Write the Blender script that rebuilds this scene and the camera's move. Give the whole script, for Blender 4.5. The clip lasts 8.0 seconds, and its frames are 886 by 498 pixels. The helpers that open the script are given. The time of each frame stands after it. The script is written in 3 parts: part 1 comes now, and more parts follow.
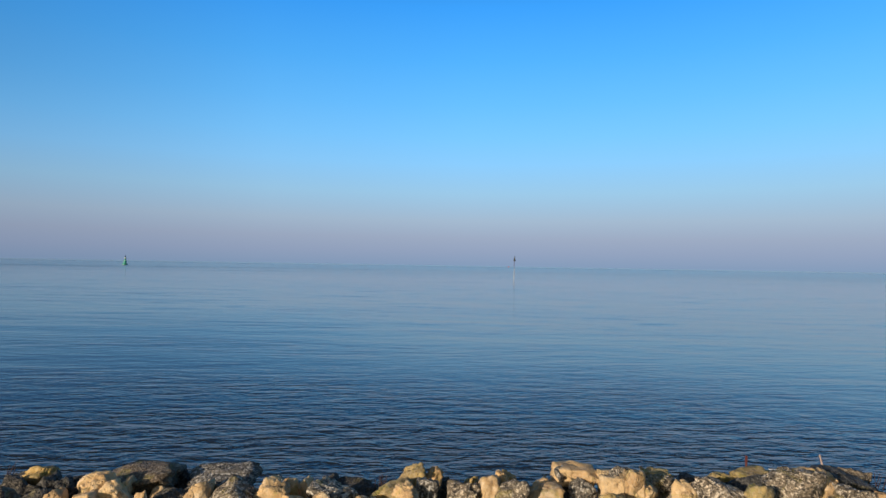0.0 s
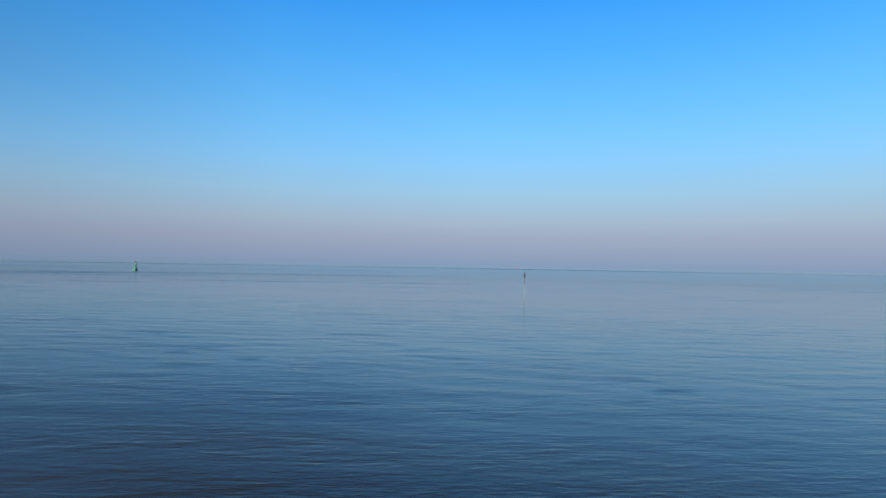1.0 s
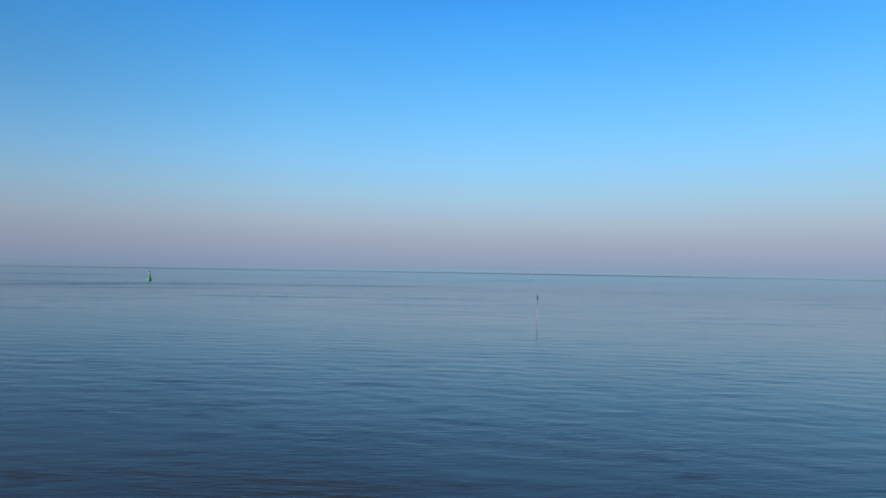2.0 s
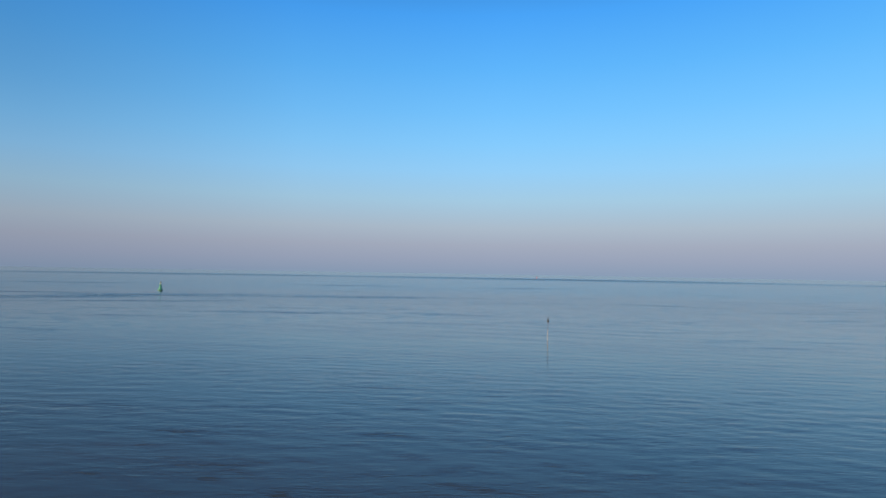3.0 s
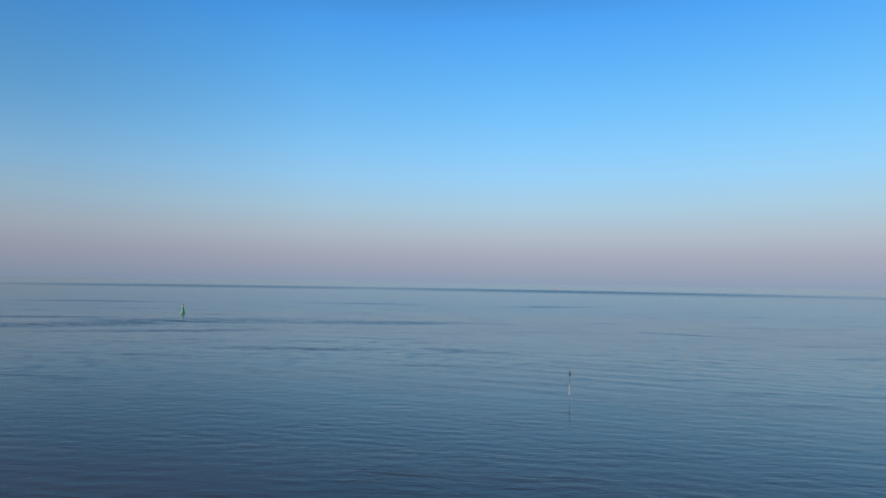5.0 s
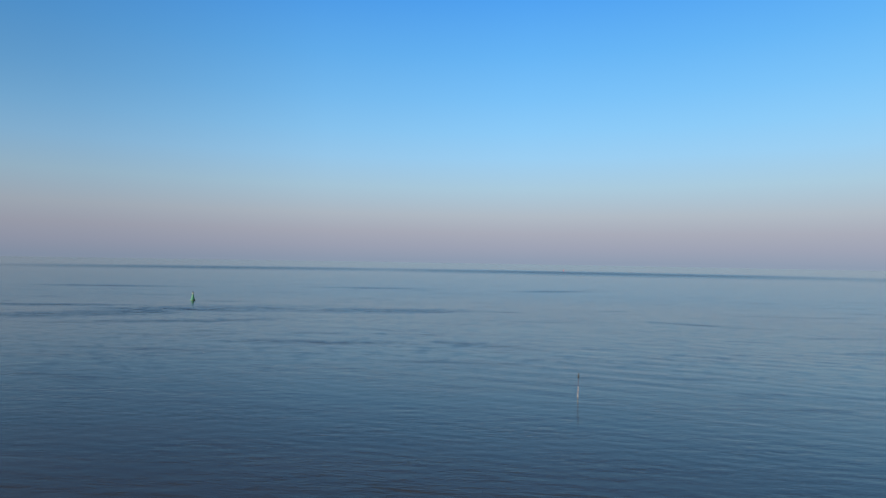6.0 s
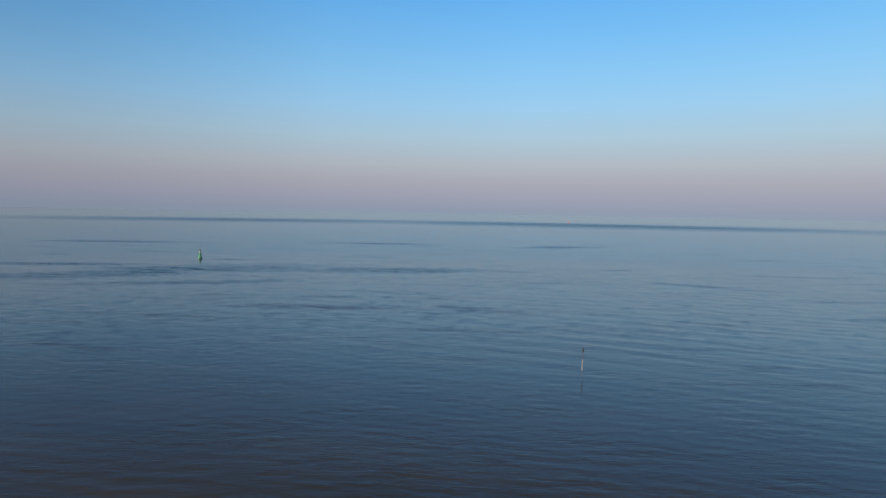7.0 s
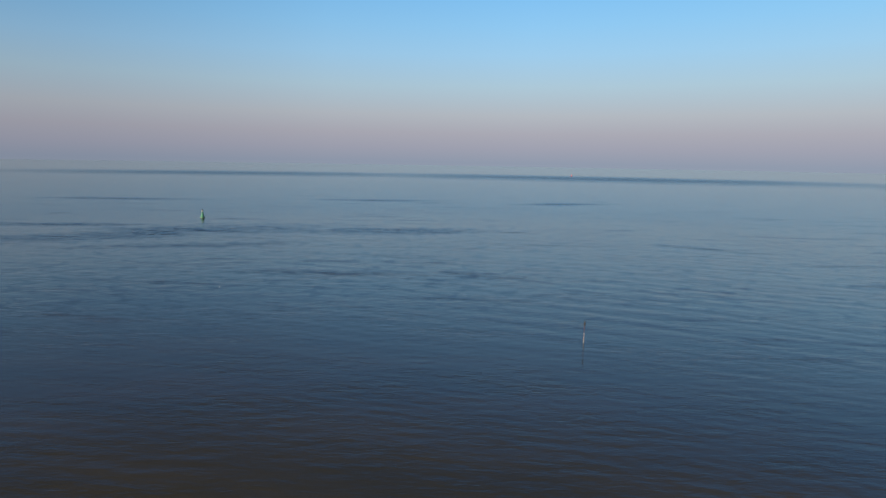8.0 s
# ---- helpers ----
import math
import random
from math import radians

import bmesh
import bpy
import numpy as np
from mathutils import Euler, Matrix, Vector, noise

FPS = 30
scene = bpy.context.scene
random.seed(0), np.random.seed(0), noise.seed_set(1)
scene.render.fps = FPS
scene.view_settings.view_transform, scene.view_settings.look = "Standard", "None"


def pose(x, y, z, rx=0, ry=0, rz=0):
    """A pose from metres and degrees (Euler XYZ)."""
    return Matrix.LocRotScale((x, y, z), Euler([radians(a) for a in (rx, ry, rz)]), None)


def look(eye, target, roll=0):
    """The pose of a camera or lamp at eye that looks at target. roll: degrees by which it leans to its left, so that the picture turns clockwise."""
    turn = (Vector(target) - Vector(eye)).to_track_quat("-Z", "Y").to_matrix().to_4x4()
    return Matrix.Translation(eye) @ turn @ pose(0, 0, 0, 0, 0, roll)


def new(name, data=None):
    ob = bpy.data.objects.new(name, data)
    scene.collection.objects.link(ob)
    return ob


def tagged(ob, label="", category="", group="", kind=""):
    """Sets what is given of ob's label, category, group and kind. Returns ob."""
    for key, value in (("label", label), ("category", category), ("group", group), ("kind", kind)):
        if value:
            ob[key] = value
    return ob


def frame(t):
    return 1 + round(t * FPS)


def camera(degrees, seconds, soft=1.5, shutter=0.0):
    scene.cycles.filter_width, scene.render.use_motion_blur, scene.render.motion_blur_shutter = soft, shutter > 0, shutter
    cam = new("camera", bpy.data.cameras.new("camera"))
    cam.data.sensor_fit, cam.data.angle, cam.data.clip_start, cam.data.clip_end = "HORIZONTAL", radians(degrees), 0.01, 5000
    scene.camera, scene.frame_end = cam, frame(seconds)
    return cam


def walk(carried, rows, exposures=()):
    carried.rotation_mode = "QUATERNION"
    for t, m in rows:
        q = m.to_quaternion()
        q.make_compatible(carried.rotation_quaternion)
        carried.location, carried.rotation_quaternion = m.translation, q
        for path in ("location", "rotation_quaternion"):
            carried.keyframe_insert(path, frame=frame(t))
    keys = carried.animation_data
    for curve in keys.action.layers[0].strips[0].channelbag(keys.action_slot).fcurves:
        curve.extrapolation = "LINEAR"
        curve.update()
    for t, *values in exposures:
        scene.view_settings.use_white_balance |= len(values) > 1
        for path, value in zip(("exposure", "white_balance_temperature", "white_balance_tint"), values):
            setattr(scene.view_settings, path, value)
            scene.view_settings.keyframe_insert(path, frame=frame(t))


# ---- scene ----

# ---------------------------------------------------------------- camera
LEAN = 0.97         # the picture hangs a little to the right
cam = camera(73.0, 8.0, soft=1.5)


def eye_pose(x, height, yaw, pitch):
    """Drone pose: yaw to the left of +y, pitch upwards, in degrees."""
    return pose(x, 0.0, height) @ pose(0, 0, 0, 0, 0, yaw) @ pose(0, 0, 0, 90 + pitch) @ pose(0, 0, 0, 0, 0, LEAN)


walk(cam, [
    (0.0, eye_pose(0.000, 2.60, -3.094, 1.600)),
    (0.1, eye_pose(-0.040, 2.79, -3.040, 1.540)),
    (0.3, eye_pose(-0.138, 3.22, -2.921, 1.470)),
    (0.5, eye_pose(-0.240, 3.83, -2.791, 1.530)),
    (0.8, eye_pose(-0.394, 4.90, -2.558, 1.570)),
    (1.0, eye_pose(-0.495, 5.67, -2.368, 1.612)),
    (1.5, eye_pose(-0.740, 7.54, -1.836, 1.640)),
    (1.7, eye_pose(-0.830, 8.30, -1.628, 1.740)),
    (2.8, eye_pose(-1.226, 12.38, -0.676, 2.206)),
    (3.0, eye_pose(-1.280, 13.15, -0.500, 2.260)),
    (3.5, eye_pose(-1.403, 14.97, -0.095, 2.370)),
    (4.0, eye_pose(-1.515, 17.10, 0.358, 2.422)),
    (4.5, eye_pose(-1.625, 19.50, 0.850, 3.000)),
    (4.7, eye_pose(-1.675, 20.45, 1.040, 3.074)),
    (5.8, eye_pose(-2.017, 25.27, 1.857, 2.049)),
    (6.0, eye_pose(-2.100, 26.24, 1.985, 1.090)),
    (6.5, eye_pose(-2.329, 28.72, 2.210, -1.240)),
    (7.0, eye_pose(-2.577, 31.20, 2.351, -3.680)),
    (7.5, eye_pose(-2.827, 33.60, 2.415, -6.080)),
    (8.0, eye_pose(-3.078, 35.83, 2.438, -8.295)),
], exposures=[  # the white balance drifts warmer as the camera climbs
    (0.0, 0.0, 6500, 10), (1.5, 0.0, 6720, 11), (3.5, 0.03, 7250, 13.5), (4.5, 0.04, 7400, 14.6), (6.5, 0.01, 7850, 17), (8.0, 0.0, 8200, 19),
])

# ---------------------------------------------------------------- light
SUN_ELEVATION = radians(15.0)
SUN_ROTATION = radians(222.0)      # clockwise from +y: behind the camera, over its left shoulder


def linear(r, g, b, a=1.0):
    """Display values 0 to 255 as scene-linear colour."""
    return tuple(((c / 255) / 12.92 if c <= 10.3 else ((c / 255 + 0.055) / 1.055) ** 2.4) for c in (r, g, b)) + (a,)


class Nodes:
    """Short way to write node trees."""

    def __init__(self, tree):
        self.tree = tree
        tree.nodes.clear()

    def add(self, kind, ins=None, **props):
        node = self.tree.nodes.new(kind)
        for key, value in props.items():
            setattr(node, key, value)
        for key, value in (ins or {}).items():
            if isinstance(value, bpy.types.NodeSocket):
                self.tree.links.new(value, node.inputs[key])
            else:
                node.inputs[key].default_value = value
        return node

    def math(self, op, a, b=0.0, c=0.0):
        return self.add("ShaderNodeMath", {0: a, 1: b, 2: c}, operation=op).outputs[0]

    def span(self, value, a, b, c=0.0, d=1.0, smooth=True):
        kind = "SMOOTHSTEP" if smooth else "LINEAR"
        return self.add("ShaderNodeMapRange", {"Value": value, "From Min": a, "From Max": b, "To Min": c, "To Max": d},
                        interpolation_type=kind).outputs[0]

    def mix(self, fac, a, b, blend="MIX"):
        node = self.add("ShaderNodeMix", {"Factor": fac}, data_type="RGBA", blend_type=blend)
        for sock, value in ((node.inputs[6], a), (node.inputs[7], b)):
            if isinstance(value, bpy.types.NodeSocket):
                self.tree.links.new(value, sock)
            else:
                sock.default_value = value
        return node.outputs[2]

    def noise(self, vector, scale, detail=3.0, rough=0.5, distort=0.0):
        return self.add("ShaderNodeTexNoise", {"Vector": vector, "Scale": scale, "Detail": detail, "Roughness": rough,
                                               "Distortion": distort}).outputs[0]

    def mapped(self, vector, loc=(0, 0, 0), rot=0.0, scale=(1, 1, 1), kind="POINT"):
        return self.add("ShaderNodeMapping", {"Vector": vector, "Location": loc, "Rotation": (0, 0, radians(rot)), "Scale": scale},
                        vector_type=kind).outputs[0]

    def ramp(self, fac, stops, interpolation="LINEAR"):
        node = self.add("ShaderNodeValToRGB", {"Fac": fac})
        node.color_ramp.interpolation = interpolation
        els = node.color_ramp.elements
        while len(els) > 1:
            els.remove(els[-1])
        els[0].position, els[0].color = stops[0]
        for at, colour in stops[1:]:
            els.new(at).color = colour
        return node.outputs[0]


def make_world():
    world = bpy.data.worlds.new("sky")
    scene.world = world
    world.use_nodes = True
    n = Nodes(world.node_tree)
    way = n.add("ShaderNodeTexCoord").outputs["Generated"]
    xyz = n.add("ShaderNodeSeparateXYZ", {0: way})
    sky = n.add("ShaderNodeTexSky", sky_type="NISHITA", sun_disc=False, sun_elevation=SUN_ELEVATION, sun_rotation=SUN_ROTATION,
                altitude=5.0, air_density=1.3, dust_density=1.6, ozone_density=2.0)
    clear = n.mix(1.0, sky.outputs[0], (0.065, 0.065, 0.062, 1.0), "MULTIPLY")
    # the grey-rose haze belt that lies opposite a low sun, paling into blue above
    up = n.span(xyz.outputs[2], 0.0, 0.5, 0.0, 1.0, smooth=False)
    belt = n.ramp(up, [(0.00, linear(130, 154, 185)), (0.014, linear(135, 156, 186)), (0.046, linear(145, 161, 189)), (0.092, linear(155, 169, 193)),
                       (0.15, linear(162, 184, 206)), (0.24, linear(154, 199, 230)), (0.336, linear(137, 202, 250)),
                       (0.42, linear(121, 198, 255)), (0.52, linear(103, 189, 255)), (0.65, linear(82, 176, 252)),
                       (0.80, linear(60, 159, 248)), (0.92, linear(48, 132, 212)), (1.00, linear(50, 100, 156))])
    # aloft the sky pales towards the point opposite the sun and deepens away from it
    side = n.ramp(n.span(xyz.outputs[0], -0.8, 0.8, 0.0, 1.0, smooth=False),
                  [(0.0, (0.52, 0.52, 0.545, 1)), (0.16, (0.65, 0.66, 0.69, 1)), (0.36, (0.95, 0.945, 0.95, 1)), (0.56, (1.06, 1.06, 1.06, 1)), (1.0, (1.10, 1.10, 1.08, 1))])
    side = n.mix(n.span(xyz.outputs[2], 0.0, 0.3, 0.45, 1.0), (1, 1, 1, 1), side)
    belt = n.mix(1.0, belt, side, "MULTIPLY")
    aloft = n.ramp(n.span(xyz.outputs[0], -0.8, 0.8, 0.0, 1.0, smooth=False),
                   [(0.0, (0.28, 0.27, 0.28, 1)), (0.2, (0.44, 0.43, 0.44, 1)), (0.42, (0.88, 0.88, 0.9, 1)), (0.55, (1, 1, 1, 1))])
    belt = n.mix(n.span(xyz.outputs[2], 0.46, 0.60), belt, n.mix(1.0, belt, aloft, "MULTIPLY"))
    low = n.span(xyz.outputs[2], 0.5, 0.95, 1.0, 0.0)
    opposite = n.span(xyz.outputs[1], -0.35, 0.25)
    air = n.mix(n.math("MULTIPLY", low, opposite), clear, belt)
    back = n.add("ShaderNodeBackground", {"Color": air, "Strength": 1.0})
    n.add("ShaderNodeOutputWorld", {"Surface": back.outputs[0]})


make_world()
lamp = bpy.data.lights.new("sun", "SUN")
lamp.energy, lamp.angle, lamp.color = 5.0, radians(0.6), (1.0, 0.84, 0.64)
sun = new("sun", lamp)
toward = Vector((math.sin(SUN_ROTATION) * math.cos(SUN_ELEVATION), math.cos(SUN_ROTATION) * math.cos(SUN_ELEVATION), math.sin(SUN_ELEVATION)))
sun.matrix_world = look(toward * 60, (0, 0, 0))


# ---------------------------------------------------------------- materials
def material(name):
    mat = bpy.data.materials.new(name)
    mat.use_nodes = True
    n = Nodes(mat.node_tree)
    where = n.add("ShaderNodeTexCoord").outputs["Object"]
    return mat, n, where


def finish(n, colour, rough, bump=None, metallic=0.0, ior=1.5, specular=0.5):
    ins = {"Base Color": colour, "Roughness": rough, "Metallic": metallic, "IOR": ior, "Specular IOR Level": specular}
    if bump is not None:
        ins["Normal"] = bump
    bsdf = n.add("ShaderNodeBsdfPrincipled", ins)
    n.add("ShaderNodeOutputMaterial", {"Surface": bsdf.outputs[0]})


def sea_material():
    """Silty estuary water: brown body, calm far out, wind-ruffled in streaks and near the shore."""
    mat, n, where = material("estuary_water")
    xyz = n.add("ShaderNodeSeparateXYZ", {0: where})
    reach = n.add("ShaderNodeVectorMath", {0: where}, operation="LENGTH").outputs["Value"]
    # uneven edges for the ruffled streaks
    wobble = n.add("ShaderNodeTexNoise", {"Vector": n.mapped(where, scale=(0.012, 0.03, 1)), "Scale": 1.0, "Detail": 3.0}).outputs["Color"]
    shift = n.add("ShaderNodeVectorMath", {0: wobble, 1: (0.5, 0.5, 0.5)}, operation="SUBTRACT").outputs[0]

    def streak(x, y, long, deep, turn, strength, stray):
        moved = n.add("ShaderNodeVectorMath", {0: shift, 1: (stray * 2, stray, 0), 2: where}, operation="MULTIPLY_ADD").outputs[0]
        local = n.mapped(moved, (x, y, 0), turn, (long, deep, 50), "TEXTURE")
        away = n.add("ShaderNodeVectorMath", {0: local}, operation="LENGTH").outputs["Value"]
        return n.span(away, 0.1, 1.1, strength, 0.0)

    streaks = [
        streak(-150, 276, 112, 31, 30, 1.0, 42), streak(-45, 306, 85, 17, 12, 0.9, 34), streak(-120, 240, 55, 10, 22, 0.8, 22),
        streak(-218, 303, 62, 13, 6, 0.9, 14),
        streak(-48, 187, 36, 6.5, 3, 1.0, 11), streak(-4, 191, 15, 6, -20, 0.7, 9),
        streak(77, 535, 45, 19, 27, 0.9, 20), streak(95, 266, 22, 6, -28, 0.9, 8), streak(126, 186, 17, 4, 5, 0.9, 5),
        streak(-305, 503, 90, 20, 8, 0.9, 28), streak(-90, 545, 70, 22, 5, 0.8, 26), streak(-141, 350, 24, 5, 8, 0.8, 3),
        streak(-560, 1490, 720, 330, 14, 0.9, 180), streak(330, 1500, 900, 380, -10, 1.1, 190), streak(1180, 1120, 560, 330, -20, 1.0, 170),
    ]
    ruffle = streaks[0]
    for s in streaks[1:]:
        ruffle = n.math("MAXIMUM", ruffle, s)
    # stray thin streaks between the large ones
    stray = n.noise(n.mapped(where, rot=10.0, scale=(0.014, 0.11, 1.0)), 1.0, 3.0, 0.6, 0.4)
    thin = n.math("MULTIPLY", n.span(stray, 0.58, 0.70, 0.0, 0.6), n.math("MULTIPLY", n.span(reach, 90.0, 160.0), n.span(reach, 500.0, 900.0, 1.0, 0.0)))
    ruffle = n.math("MAXIMUM", ruffle, thin)
    dash = n.noise(n.mapped(where, rot=4.0, scale=(0.14, 0.5, 1.0)), 1.0, 2.0, 0.55, 0.4)
    dash = n.math("MULTIPLY", n.span(dash, 0.57, 0.66, 0.0, 0.42), n.math("MULTIPLY", n.span(reach, 18.0, 30.0), n.span(reach, 55.0, 100.0, 1.0, 0.0)))
    ruffle = n.math("MAXIMUM", ruffle, dash)
    # the ruffled water is itself broken into cat's paws
    paws = n.noise(n.mapped(where, rot=9.0, scale=(0.045, 0.24, 1.0)), 1.0, 4.0, 0.65, 0.6)
    near = n.span(reach, 700.0, 1400.0, 1.0, 0.35)
    broken = n.math("MULTIPLY", n.span(paws, 0.36, 0.64, 1.0, 0.0), near)
    ruffle = n.math("MULTIPLY", ruffle, n.math("SUBTRACT", 1.0, n.math("MULTIPLY", broken, 0.7)))
    flecks = n.noise(where, 0.17, 3.0, 0.6, 0.5)
    ruffle = n.math("MULTIPLY", ruffle, n.math("MULTIPLY_ADD", n.span(flecks, 0.38, 0.64), n.span(reach, 500.0, 900.0, 0.6, 0.2), n.span(reach, 500.0, 900.0, 0.5, 0.8)))
    # wind ripples: long crests nearly along the shore
    across = n.mapped(where, rot=9.0, scale=(0.30, 1.0, 1.0))
    slant = n.mapped(where, rot=-7.0, scale=(0.32, 1.0, 1.0))
    along = n.mapped(where, rot=19.0, scale=(0.42, 1.0, 1.0))
    swell = n.noise(across, 0.85, 3.0, 0.55, 0.4)
    crossed = n.mapped(where, rot=17.0, scale=(0.5, 1.0, 1.0))
    chop = n.math("ADD", n.noise(slant, 3.6, 3.0, 0.55, 0.4), n.math("MULTIPLY", n.noise(crossed, 4.6, 3.0, 0.55, 0.5), n.span(reach, 8.0, 20.0, 0.9, 0.2)))
    roll = n.noise(along, 0.27, 3.0, 0.62, 0.5)
    fine = n.noise(across, 10.5, 2.0, 0.5)
    gust = n.noise(n.mapped(where, scale=(0.016, 0.05, 1.0)), 1.0, 4.0, 0.6)
    puff = n.noise(n.mapped(where, rot=5.0, scale=(0.045, 0.2, 1.0)), 1.0, 3.0, 0.6)
    # short chop close to the stones, smoother water outside it
    height = n.math("ADD", n.math("MULTIPLY", swell, n.math("ADD", n.span(reach, 6.0, 26.0, 0.022, 0.034), n.span(reach, 40.0, 90.0, 0.0, 0.02))), n.math("MULTIPLY", chop, n.math("MULTIPLY", n.span(reach, 6.5, 19.0, 0.050, 0.012), n.span(n.math("DIVIDE", xyz.outputs[0], reach), -0.3, 0.5, 0.9, 1.3))))
    height = n.math("ADD", height, n.math("MULTIPLY", fine, n.span(reach, 6.0, 14.0, 0.010, 0.001)))
    height = n.math("ADD", height, n.math("MULTIPLY", roll, n.span(reach, 70.0, 200.0, 0.0, 0.20)))
    lap = n.noise(n.mapped(where, rot=12.0, scale=(0.36, 1.0, 1.0)), 1.3, 2.0, 0.5, 0.3)
    height = n.math("ADD", height, n.math("MULTIPLY", lap, n.math("MULTIPLY", n.span(reach, 26.0, 55.0, 0.0, 0.045), n.span(reach, 160.0, 320.0, 1.0, 0.4))))
    ripple = n.noise(n.mapped(where, rot=7.0, scale=(0.26, 1.0, 1.0)), 2.7, 2.0, 0.5, 0.3)
    height = n.math("ADD", height, n.math("MULTIPLY", ripple, n.math("MULTIPLY", n.span(reach, 9.0, 22.0, 0.004, 0.020), n.span(reach, 180.0, 320.0, 1.0, 0.3))))
    shore = n.span(reach, 7.0, 22.0, 1.45, 0.75)
    calmer = n.span(reach, 300.0, 2500.0, 1.0, 0.45)
    gusts = n.math("MULTIPLY", n.span(gust, 0.35, 0.65, 0.72, 1.2), n.span(puff, 0.36, 0.64, 0.75, 1.25))
    power = n.math("MULTIPLY", n.math("MULTIPLY", shore, calmer), gusts)
    windward = n.math("MULTIPLY", n.span(xyz.outputs[0], -9.0, 2.0, 1.0, 0.0), n.span(reach, 14.0, 42.0, 1.0, 0.0))
    power = n.math("MULTIPLY", power, n.math("ADD", 1.0, windward))
    power = n.math("ADD", power, n.math("MULTIPLY", ruffle, 0.8))
    # the wavelets lean shorewards, more so where the wind takes hold
    patch = n.math("MULTIPLY", n.span(puff, 0.44, 0.68, 0.0, 0.012), n.math("MULTIPLY", n.span(reach, 10.0, 20.0), n.span(reach, 40.0, 200.0, 1.0, 0.25)))
    lean = n.math("ADD", n.math("MULTIPLY", ruffle, n.span(reach, 450.0, 1300.0, 0.125, 0.04)), n.math("MULTIPLY", windward, 0.06))
    lean = n.math("ADD", lean, n.span(reach, 9.0, 19.0, 0.045, 0.0))
    lean = n.math("ADD", n.math("ADD", lean, patch), n.math("ADD", n.span(reach, 600.0, 1800.0, 0.006, 0.0), n.math("MULTIPLY", n.span(reach, 320.0, 480.0, 0.0, 0.032), n.span(reach, 1700.0, 2300.0, 1.0, 1.2))))
    lee = n.span(n.math("DIVIDE", xyz.outputs[0], reach), -0.68, 0.02, 0.034, 0.0)
    lean = n.math("ADD", lean, n.math("MULTIPLY", lee, n.math("MULTIPLY", n.span(reach, 20.0, 45.0), n.span(reach, 70.0, 330.0, 1.0, 0.0))))
    lean = n.math("ADD", lean, n.math("MULTIPLY", n.span(flecks, 0.52, 0.64, 0.0, 0.03), n.math("MULTIPLY", n.span(reach, 110.0, 180.0), n.span(reach, 300.0, 520.0, 1.0, 0.0))))
    face = n.add("ShaderNodeCombineXYZ", {0: 0.0, 1: n.math("MULTIPLY", lean, -1.0), 2: 1.0}).outputs[0]
    face = n.add("ShaderNodeVectorMath", {0: face}, operation="NORMALIZE").outputs[0]
    face = n.add("ShaderNodeVectorMath", {0: n.add("ShaderNodeNewGeometry").outputs["Normal"], 1: face}, operation="ADD").outputs[0]
    face = n.add("ShaderNodeVectorMath", {0: face, 1: (0.0, 0.0, 1.0)}, operation="SUBTRACT").outputs[0]
    face = n.add("ShaderNodeVectorMath", {0: face}, operation="NORMALIZE").outputs[0]
    bump = n.add("ShaderNodeBump", {"Strength": 1.0, "Distance": power, "Height": height, "Normal": face}).outputs[0]
    rough = n.math("ADD", n.span(reach, 20.0, 300.0, 0.035, 0.15), n.span(reach, 900.0, 2600.0, 0.0, -0.02))
    rough = n.math("ADD", rough, n.math("MULTIPLY", ruffle, 0.16))
    silt = n.noise(n.mapped(where, scale=(0.03, 0.09, 1.0)), 1.0, 4.0, 0.6)
    inshore = n.mix(n.span(silt, 0.3, 0.7), (0.037, 0.041, 0.036, 1), (0.047, 0.049, 0.042, 1))
    inshore = n.mix(n.span(reach, 9.0, 20.0), (0.014, 0.0170, 0.0195, 1), inshore)
    body = n.mix(n.span(reach, 90.0, 420.0), inshore, (0.017, 0.020, 0.027, 1))
    finish(n, body, rough, bump, ior=1.333)
    return mat


